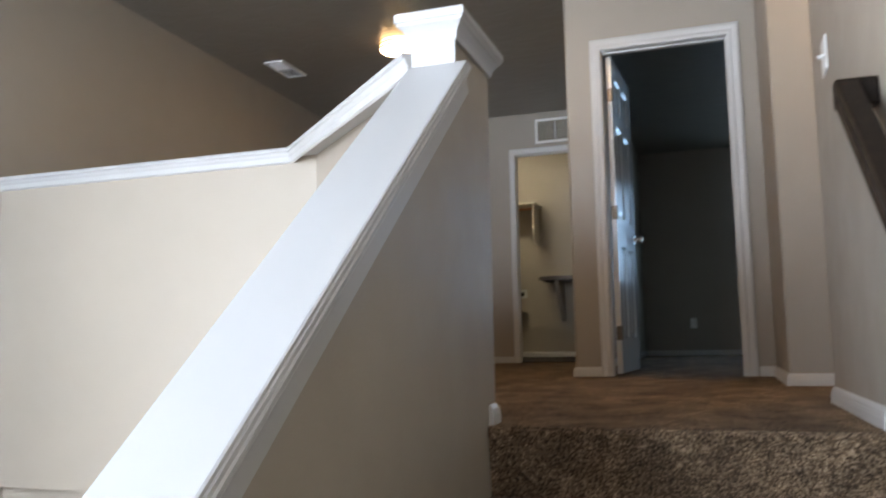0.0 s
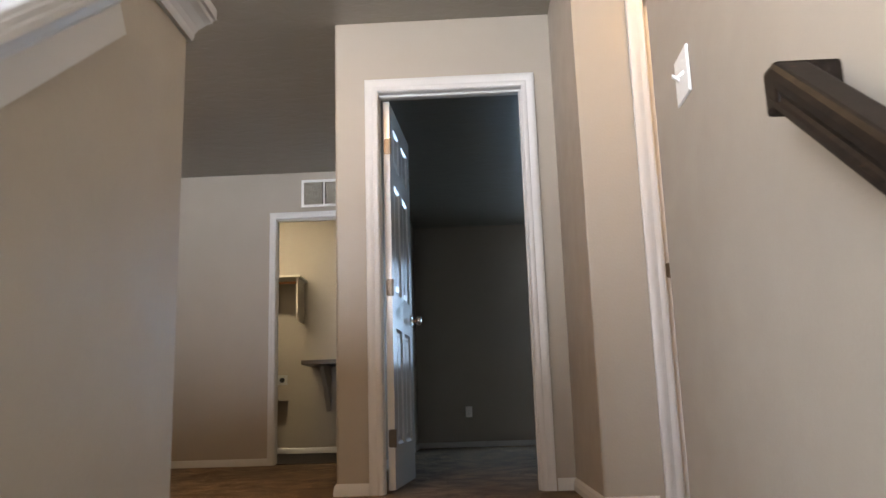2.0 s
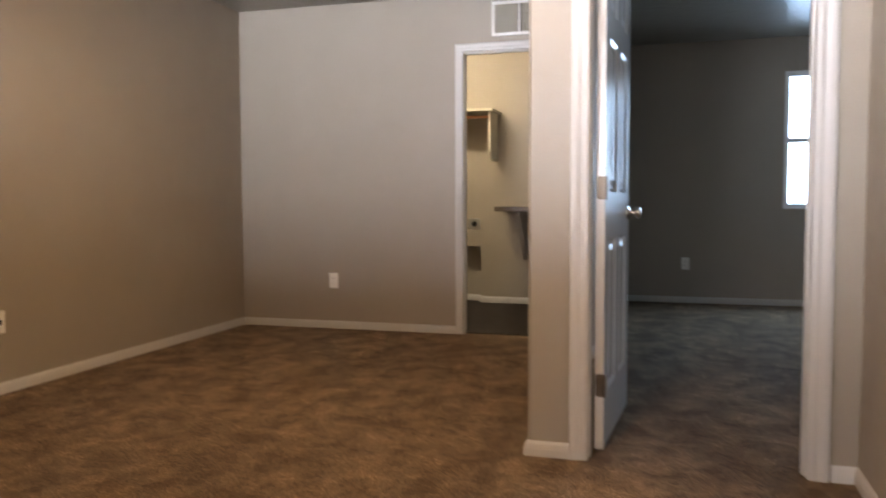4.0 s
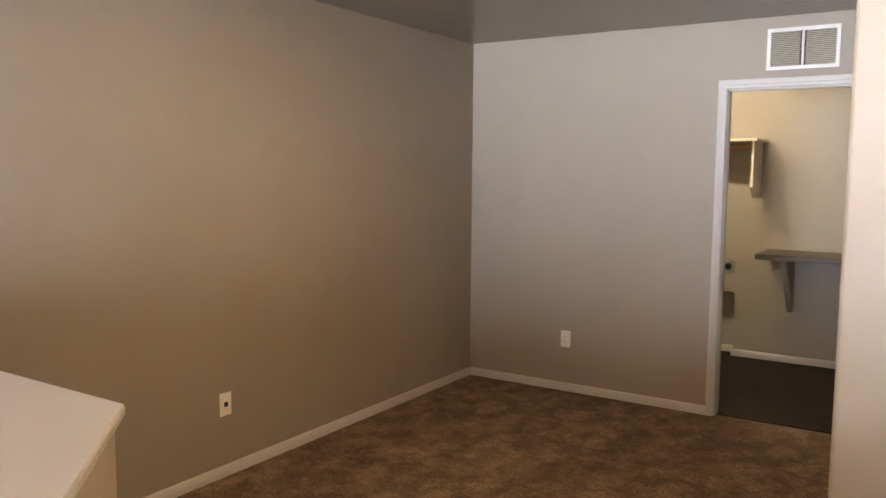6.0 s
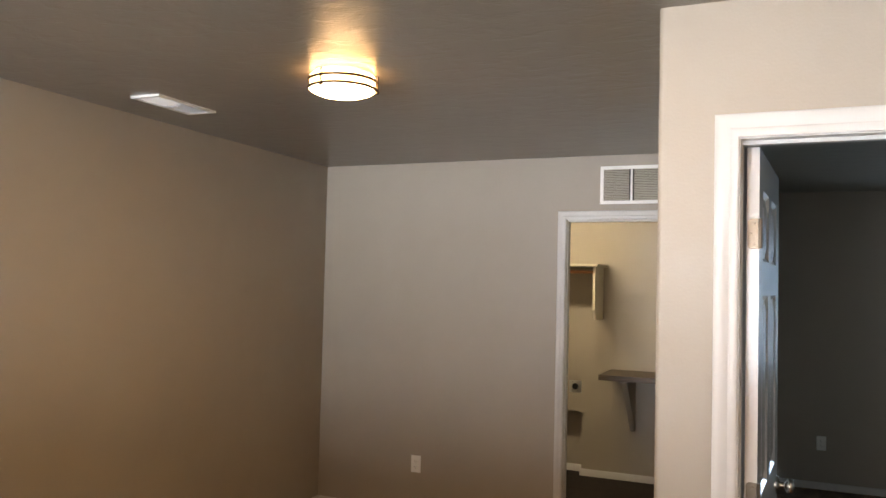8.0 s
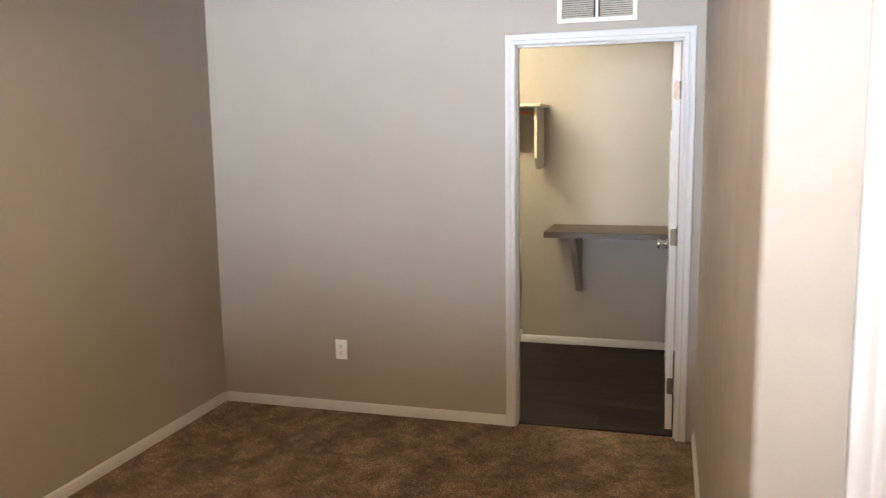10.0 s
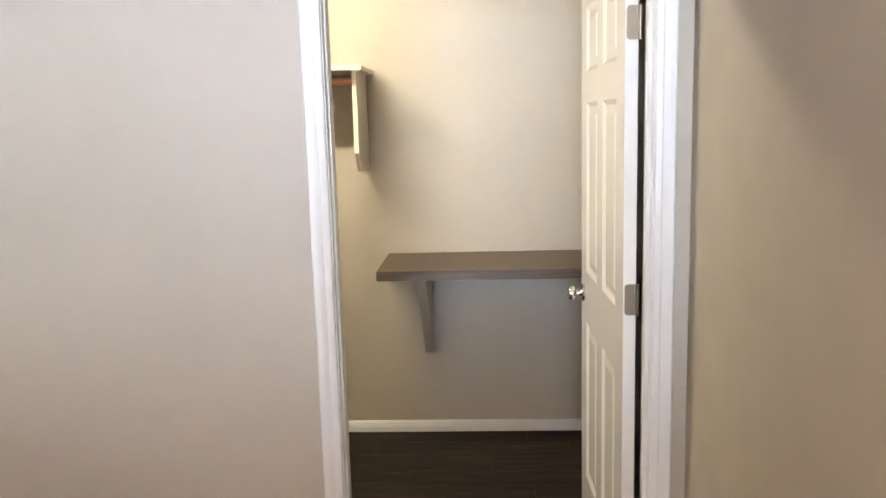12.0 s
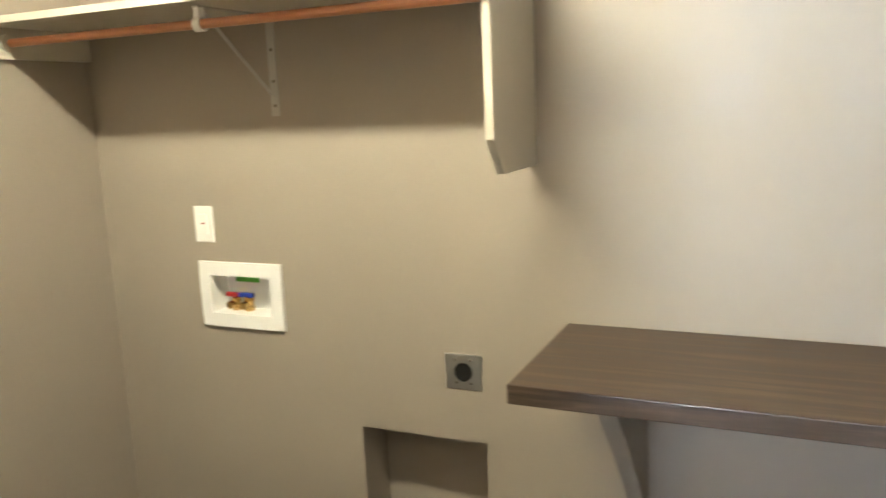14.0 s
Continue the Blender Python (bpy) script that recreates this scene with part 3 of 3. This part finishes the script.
def flush_lamp(m):
    f = thing("flush_ceiling_light", m, "lit round flush ceiling light, opal glass with two metal bands", "ceiling light", "flush ceiling lights")
    part("mounting_pan", lathe([(0.120, 0), (0.120, -0.008), (0.112, -0.014), (0.02, -0.014)], 40), plate_m, f, "", True)
    part("glass_drum", lathe([(0.128, -0.014), (0.130, -0.018), (0.130, -0.060), (0.120, -0.0602)], 48), lamp_side_m, f, "amber glowing side of the opal glass", True)
    part("diffuser", lathe([(0.119, -0.0605), (0.1295, -0.0610), (0.127, -0.070), (0.118, -0.077), (0.095, -0.086), (0.06, -0.092), (0.02, -0.095), (0.002, -0.0955)], 48), lamp_glass_m, f,
         "glowing opal glass bowl", True)
    for z in (-0.034, -0.066):
        part("band", lathe([(0.1312, z + 0.0055), (0.1380, z + 0.0055), (0.1395, z), (0.1380, z - 0.0055), (0.1312, z - 0.0055), (0.1312, z + 0.0055)], 48), bronze_m, f, "aged bronze band", True)
    for k in range(3):
        a = radians(25 + 120 * k)
        c, s = math.cos(a), math.sin(a)
        bm = bmesh.new()
        rod(bm, (0.141 * c, 0.141 * s, -0.010), (0.141 * c, 0.141 * s, -0.072), 0.0035, 10)
        bmesh.ops.create_uvsphere(bm, u_segments=10, v_segments=8, radius=0.0075, matrix=Matrix.Translation((0.141 * c, 0.141 * s, -0.074)))
        part("post", bm, bronze_m, f, "aged bronze post with ball end", True)
    return f


lamp_1 = flush_lamp(pose(1.485, -2.275, H))
copy_thing(lamp_1, pose(2.81, -3.885, H))
copy_thing(lamp_1, pose(4.52, -4.06, H))


def strip_lamp(m):
    f = thing("strip_ceiling_light", m, "lit long wrap-around ceiling light with frosted lens", "ceiling light")
    part("housing", boxed(-0.60, 0.60, -0.06, 0.06, -0.020, 0, bevel=0.003), plate_m, f)
    lens = [(0.030, -0.020), (0.029, -0.040), (0.023, -0.055), (0.012, -0.062), (-0.012, -0.062), (-0.023, -0.055), (-0.029, -0.040), (-0.030, -0.020)]
    part("lens", prism(lens, -0.585, 0.585, "x"), tube_m, f, "glowing frosted lens")
    for s in (-1, 1):
        part("end_cap", boxed(min(s * 0.586, s * 0.600), max(s * 0.586, s * 0.600), -0.055, 0.055, -0.066, -0.0205, bevel=0.003), plate_m, f)


strip_lamp(pose(1.18, 0.66, H))


# ---------------------------------------------------------------- stair handrail
RS = 0.765


def handrail():
    h = thing("stair_handrail", pose(3.932, -5.488, 0.855), "dark espresso-stained wooden stair handrail with worn edges", "handrail")
    d = Vector((0, -1, -RS)).normalized()
    n = Vector((0, -RS, 1)).normalized()
    prof = [(-0.021, -0.058), (-0.021, -0.050), (-0.0165, -0.046), (-0.0155, -0.040), (-0.0195, -0.031), (-0.021, -0.020), (-0.021, -0.009), (-0.018, -0.002), (-0.013, 0), (0.026, 0), (0.031, -0.002),
            (0.034, -0.009), (0.034, -0.020), (0.0325, -0.031), (0.0285, -0.040), (0.0295, -0.046), (0.034, -0.050), (0.034, -0.058)]
    part("rail", sweep(bmesh.new(), [Vector((0, 0.0, 0)), d * 3.6], prof, n), rail_m, h)
    part("return", boxed(-0.020, 0.0765, -0.004, 0.046, -0.068, 0.002, bevel=0.008), rail_m, h, "dark wooden return block against the wall")
    for s in (2.0, 3.2):
        c = d * s
        b = part("bracket", rod(rod(bmesh.new(), c + Vector((0, 0, -0.065)), c + Vector((0, 0, -0.095)), 0.006), c + Vector((0, 0, -0.093)), c + Vector((0.108, 0, -0.093)), 0.006), rail_m, h, "dark metal wall bracket", True)
        part("rosette", lathe([(0.028, 0), (0.026, 0.004), (0.012, 0.007)], 20, Matrix.Translation(c + Vector((0.108, 0, -0.093))) @ Matrix.Rotation(radians(-90), 4, "Y")), rail_m, b)


handrail()

# ---------------------------------------------------------------- grilles and registers


def wall_grille():
    g = thing("return_air_grille", pose(2.02, 0, 2.131), "white metal return air grille with fine louvres above the doorway", "air vent")
    w, h = 0.39, 0.238
    part("backing", boxed(0.016, w - 0.016, -0.004, -0.001, 0.016, h - 0.016), dark_m, g, "dark sheet standing in for the unlit duct")
    part("frame", cells([0, 0.020, w - 0.020, w], [-0.013, 0], [0, 0.020, h - 0.020, h], lambda x, y, z: not (0.02 < x < w - 0.02 and 0.02 < z < h - 0.02)), plate_m, g)
    part("divider", boxed(w / 2 - 0.006, w / 2 + 0.006, -0.0125, -0.004, 0.02, h - 0.02), plate_m, g)
    bm = prism([(-0.011, -0.002), (-0.0105, -0.0025), (-0.004, 0.0055), (-0.0045, 0.006)], 0, 0.159, "x")
    first = part("louvre", bm, shelf_m, g)
    n = 19
    for i in range(n):
        for k in range(2):
            o = first if i == k == 0 else new("louvre", first.data)
            o.parent = g
            o.location = (0.02 + k * 0.191, 0, 0.025 + i * (h - 0.05) / (n - 1))


wall_grille()


def ceiling_return():
    g = thing("ceiling_return_grille", pose(2.08, -3.870, H), "square white metal return air grille with fine louvres in the ceiling", "air vent")
    a, f = 0.285, 0.034
    bm = cells([-a, -a + f, a - f, a], [-a, -a + f, a - f, a], [-0.013, 0], lambda x, y, z: not (abs(x) < a - f and abs(y) < a - f))
    rim = [e for e in bm.edges if all(v.co.z < -0.012 for v in e.verts) and len(e.link_faces) == 2 and abs(e.calc_face_angle(0)) > 0.5]
    bmesh.ops.bevel(bm, geom=rim, offset=0.004, segments=2, affect="EDGES")
    part("frame", bm, vent_m, g)
    part("backing", boxed(-a + f, a - f, -a + f, a - f, -0.003, -0.001), dark_m, g, "dark sheet standing in for the unlit duct")
    w = 2 * (a - f)
    first = part("bar", boxed(-w / 2, w / 2, -0.006, 0.006, -0.0125, -0.009), vent_m, g)
    for i in range(3):
        o = first if i == 0 else new("bar", first.data)
        o.parent, o.location = g, (0, -w / 2 + (i + 1) * w / 4, 0)
    slat = part("louvre", prism([(-0.0045, -0.004), (-0.0038, -0.004), (0.0040, -0.0086), (0.0033, -0.0088)], -w / 2, w / 2, "y"), filter_m, g, "thin angled louvre")
    n = 44
    for i in range(n):
        o = slat if i == 0 else new("louvre", slat.data)
        o.parent, o.location = g, (-w / 2 + (i + 0.5) * w / n, 0, 0)


ceiling_return()


def supply_register():
    g = thing("ceiling_register", pose(0.41, -2.04, H), "white metal supply air register in the ceiling", "air vent")
    w, l = 0.085, 0.195
    part("frame", cells([-w, -w + 0.022, w - 0.022, w], [-l, -l + 0.022, l - 0.022, l], [-0.010, 0], lambda x, y, z: not (abs(x) < w - 0.022 and abs(y) < l - 0.022)), plate_m, g)
    part("backing", boxed(-w + 0.02, w - 0.02, -l + 0.02, l - 0.02, -0.003, -0.001), dark_m, g, "dark sheet standing in for the unlit duct")
    for s in (-1, 1):
        bm = prism([(-0.0005, -0.010), (0.0005, -0.010), (0.0005 + s * 0.007, -0.003), (-0.0005 + s * 0.007, -0.003)], -w + 0.022, w - 0.022, "x")
        first = part("vane", bm, plate_m, g)
        for i in range(8):
            o = first if i == 0 else new("vane", first.data)
            o.parent, o.location = g, (0, s * (0.012 + i * 0.020), 0)
    part("damper_lever", boxed(0.02, 0.024, -0.006, 0.006, -0.018, -0.009), plate_m, g)


supply_register()

# ---------------------------------------------------------------- plates on the walls (x along the wall, -y out of it, z up)


def cover(t, w, h):
    bm = boxed(-w / 2, w / 2, -0.006, 0, -h / 2, h / 2)
    es = [e for e in bm.edges if all(v.co.y < -0.005 for v in e.verts)]
    bmesh.ops.bevel(bm, geom=es, offset=0.003, segments=3, affect="EDGES", profile=0.5)
    return part("cover_plate", bm, plate_m, t)


def screw(t, x, z, y=-0.006):
    part("screw", lathe([(0.0032, 0), (0.0028, 0.001), (0.001, 0.0012)], 10, Matrix.Translation((x, y, z)) @ Matrix.Rotation(radians(90), 4, "X")), plate_m, t)


def duplex(m, label):
    t = thing("power_outlet", m, label, "power outlet", "power outlets")
    cover(t, 0.071, 0.115)
    for z in (-0.020, 0.020):
        bm = boxed(-0.0165, 0.0165, -0.0085, -0.005, z - 0.014, z + 0.014, bevel=0.002)
        r = part("receptacle", bm, plate_m, t)
        part("slot", boxed(-0.0075, -0.0055, -0.0089, -0.0084, z - 0.003, z + 0.006), black_m, r)
        part("slot", boxed(0.0055, 0.0075, -0.0089, -0.0084, z - 0.003, z + 0.005), black_m, r)
        part("slot", lathe([(0.0026, 0), (0.0026, 0.0005)], 10, Matrix.Translation((0, -0.0084, z - 0.008)) @ Matrix.Rotation(radians(90), 4, "X")), black_m, r)
    screw(t, 0, 0)
    return t


duplex(pose(0.778, 0, 0.367), "white duplex power outlet low on the greige wall")
duplex(pose(3.355, 2.3, 0.373), "white duplex power outlet low on the bedroom wall")


def jack_plate():
    t = thing("cable_jack_plate", pose(0.0347, -2.405, 0.366, 0, 0, 90.8), "white wall plate with a black cable jack", "wall plate")
    cover(t, 0.071, 0.115)
    part("jack", boxed(-0.012, 0.012, -0.0095, -0.005, -0.012, 0.012, bevel=0.002), black_m, t, "black cable jack")
    screw(t, 0, 0.042)
    screw(t, 0, -0.042)


jack_plate()


def laundry_outlet():
    t = thing("protected_outlet", pose(0.5595, 1.759, 1.156), "white rectangular outlet with test buttons above the washer box", "power outlet")
    cover(t, 0.071, 0.115)
    f = part("face", boxed(-0.0165, 0.0165, -0.0085, -0.005, -0.033, 0.033, bevel=0.0015), plate_m, t)
    part("reset_button", boxed(-0.006, 0.006, -0.0095, -0.008, 0.001, 0.006), red_m, f, "small red reset button")
    part("test_button", boxed(-0.006, 0.006, -0.0095, -0.008, -0.006, -0.001), plate_m, f)


laundry_outlet()


def light_switch():
    t = thing("light_switch", pose(3.9951, -4.752, 1.151, 0, 0, -90.9), "white double light switch with toggles on the stair wall", "light switch")
    cover(t, 0.116, 0.115)
    for x, s in ((-0.023, 1), (0.023, -1)):
        part("toggle", prism([(-0.006, -0.005), (-0.006, 0.005), (-0.022, 0.012 * s + 0.003), (-0.022, 0.012 * s - 0.003)], x - 0.005, x + 0.005, "x"), plate_m, t)
        screw(t, x, 0.03)
        screw(t, x, -0.03)


light_switch()

# ---------------------------------------------------------------- laundry room


def dryer_socket():
    t = thing("dryer_socket", pose(1.435, 1.759, 0.7535), "square steel dryer socket plate with black round receptacle", "power outlet")
    bm = boxed(-0.054, 0.054, -0.004, 0, -0.051, 0.051, bevel=0.0015)
    part("steel_plate", bm, steel_m, t, "brushed steel plate")
    part("receptacle", lathe([(0.027, 0), (0.027, 0.003), (0.025, 0.004), (0.023, 0.002), (0.002, 0.002)], 28, Matrix.Translation((0, -0.004, 0)) @ Matrix.Rotation(radians(90), 4, "X")), black_m, t, "black round receptacle", True)
    for x, z in ((-0.024, 0.036), (0.022, 0.036), (-0.022, -0.032), (0.022, -0.032)):
        part("screw", lathe([(0.004, 0), (0.0035, 0.0015), (0.001, 0.002)], 10, Matrix.Translation((x, -0.004, z)) @ Matrix.Rotation(radians(90), 4, "X")), chrome_m, t)


dryer_socket()


def washer_box():
    t = thing("washer_outlet_box", pose(0.6845, 1.759, 0.9315), "white recessed washing machine outlet box with two valves", "outlet box")
    w, h, iw, ih = 0.157, 0.1055, 0.116, 0.062
    bm = cells([-w, -iw, iw, w], [-0.012, 0], [-h, -ih, ih, h], lambda x, y, z: not (abs(x) < iw and abs(z) < ih))
    es = [e for e in bm.edges if all(v.co.y < -0.01 for v in e.verts) and (all(abs(abs(v.co.x) - w) < 1e-4 for v in e.verts) or all(abs(abs(v.co.z) - h) < 1e-4 for v in e.verts))]
    bmesh.ops.bevel(bm, geom=es, offset=0.004, segments=2, affect="EDGES")
    part("flange", bm, box_m, t)
    d = 0.075
    part("box", cells([-iw - 0.003, -iw, iw, iw + 0.003], [0.0, d, d + 0.003], [-ih - 0.003, -ih, ih, ih + 0.003],
         lambda x, y, z: y > d or abs(x) > iw or abs(z) > ih), box_m, t)
    part("sticker", boxed(-0.082, 0.012, d - 0.0012, d - 0.0002, 0.024, 0.056), green_m, t, "green sticker")
    for x, mat, lab in ((-0.062, red_m, "red valve handle"), (-0.012, blue_m, "blue valve handle")):
        bm = lathe([(0.016, 0), (0.016, 0.010), (0.013, 0.013), (0.013, 0.030), (0.016, 0.032), (0.016, 0.042), (0.008, 0.046)], 16, Matrix.Translation((x, 0.045, -ih)))
        rod(bm, (x, 0.045, -ih + 0.025), (x, 0.008, -ih + 0.022), 0.0125, 14)
        v = part("valve", bm, brass_m, t, "brass valve", True)
        part("handle", boxed(x - 0.028, x + 0.026, 0.026, 0.042, -ih + 0.046, -ih + 0.060, bevel=0.003), mat, v, lab)


washer_box()


def dryer_duct():
    t = thing("dryer_vent_duct", pose(1.252, 1.905, 0.180), "round dryer vent duct stub with a white end in the niche", "dryer vent")
    rot = Matrix.Rotation(radians(90), 4, "X")
    part("duct", lathe([(0.052, 0), (0.052, 0.080), (0.0505, 0.082), (0.0505, 0.02)], 36, rot), galv_m, t, "galvanised metal duct", True)
    part("cap", lathe([(0.050, 0.062), (0.050, 0.083), (0.046, 0.088), (0.030, 0.094), (0.002, 0.097)], 32, rot), white_cap_m, t, "white duct cap", True)
    part("collar", lathe([(0.066, 0), (0.066, 0.003), (0.054, 0.006), (0.053, 0.004)], 36, rot), galv_m, t, "", True)


dryer_duct()


def folding_counter():
    t = thing("folding_counter", pose(1.74, 1.270, 0.877), "grey-brown wood-look laminate folding counter fixed along the wall", "counter")
    part("countertop", boxed(0, 0.951, 0, 0.4885, 0, 0.042, bevel=0.0025), counter_m, t)
    outline = [(0.095, 0), (0.4885, 0), (0.4885, -0.455), (0.470, -0.455)]
    for i in range(9):
        a = i / 8
        outline.append((0.470 - 0.375 * a ** 1.08, -0.455 + 0.428 * a ** 0.96))
    part("bracket", prism(outline, 0.164, 0.206, "x"), wall_m, t, "painted wooden bracket")


folding_counter()


def wall_shelf():
    t = thing("laundry_wall_shelf", pose(0.138, 1.759, 1.335), "cream painted wall shelf with a hanging rod beneath", "wall shelf")
    part("shelf_board", boxed(0.001, 1.560, -0.385, -0.001, 0.437, 0.457, bevel=0.002), shelf_m, t)
    part("end_panel", prism([(-0.001, 0.436), (-0.313, 0.436), (-0.313, 0.083), (-0.245, 0.0), (-0.001, 0.0)], 1.506, 1.525, "x"), shelf_m, t)
    part("end_cleat", boxed(0.001, 0.020, -0.330, -0.001, 0.347, 0.436, bevel=0.002), shelf_m, t)
    rod_z = 0.392
    bm = bmesh.new()
    rod(bm, (0.021, -0.300, rod_z), (1.5055, -0.300, rod_z), 0.0125, 20)
    part("hanging_rod", bm, rod_m, t, "copper-toned wooden hanging rod", True)
    part("rod_socket", lathe([(0.027, 0), (0.027, 0.010), (0.018, 0.012)], 20, Matrix.Translation((0.0205, -0.300, rod_z)) @ Matrix.Rotation(radians(90), 4, "Y")), shelf_m, t, "", True)
    x = 0.731
    b = part("shelf_bracket", boxed(x - 0.013, x + 0.013, -0.005, -0.001, 0.15, 0.4365), vent_m, t, "dull cream painted metal shelf and rod bracket")
    part("bracket_arm", boxed(x - 0.010, x + 0.010, -0.315, -0.0055, 0.432, 0.4365), vent_m, b)
    part("bracket_brace", rod(bmesh.new(), (x, -0.286, 0.425), (x, -0.006, 0.205), 0.0040), vent_m, b)
    part("rod_hook", lathe([(0.0165, -0.012), (0.0195, -0.012), (0.0195, 0.012), (0.0165, 0.012), (0.0165, -0.012)], 20, Matrix.Translation((x, -0.300, rod_z)) @ Matrix.Rotation(radians(90), 4, "Y")), plate_m, b, "", True)
    part("hook_stem", boxed(x - 0.008, x + 0.008, -0.312, -0.290, 0.408, 0.432), plate_m, b)
    for z in (0.18, 0.25, 0.34):
        part("screw", lathe([(0.005, 0), (0.004, 0.002), (0.001, 0.003)], 10, Matrix.Translation((x, -0.005, z)) @ Matrix.Rotation(radians(90), 4, "X")), nickel_m, b)


wall_shelf()

# ---------------------------------------------------------------- laundry floor: vinyl planks


def laundry_floor():
    f = structure("floor_laundry", cells([0.1, 1.1, 1.49, 1.80, 2.64, 2.74], [0.03, 0.098, 1.765, 1.91], [-0.06, -0.002],
                  lambda x, y, z: 0.098 < y < 1.765 or (y < 0.098 and 1.80 < x < 2.64) or (y > 1.765 and 1.1 < x < 1.49)), dark_m, "dark brown wood-look vinyl plank floor")
    rng = random.Random(4)
    shared = {}

    def plank(x0, x1, y0, y1):
        key = (round(x1 - x0, 3), round(y1 - y0, 3))
        if key not in shared:
            w, d = key
            shared[key] = None
            o = part("plank", boxed(0, w - 0.0012, 0, d - 0.0012, -0.0019, 0.0085, bevel=0.0004, seg=1), plank_m, f)
            shared[key] = o.data
        else:
            o = new("plank", shared[key])
            o.parent = f
        o.location = (x0, y0, 0)

    def row(xa, xb, y0, y1, off):
        x = xa
        first = True
        while x < xb - 0.01:
            e = min(xb, x + (off if first else 0.914))
            plank(x, e, y0, y1)
            x, first = e, False

    row(1.806, 2.637, 0.036, 0.100, 0.5)
    y, k = 0.1005, 0
    while y < 1.75:
        e = min(1.759, y + 0.1524)
        row(0.139, 2.691, y, e, (0.25, 0.62, 0.43, 0.80)[k % 4])
        y, k = e, k + 1
    row(1.093, 1.497, 1.7595, 1.904, 0.5)


laundry_floor()
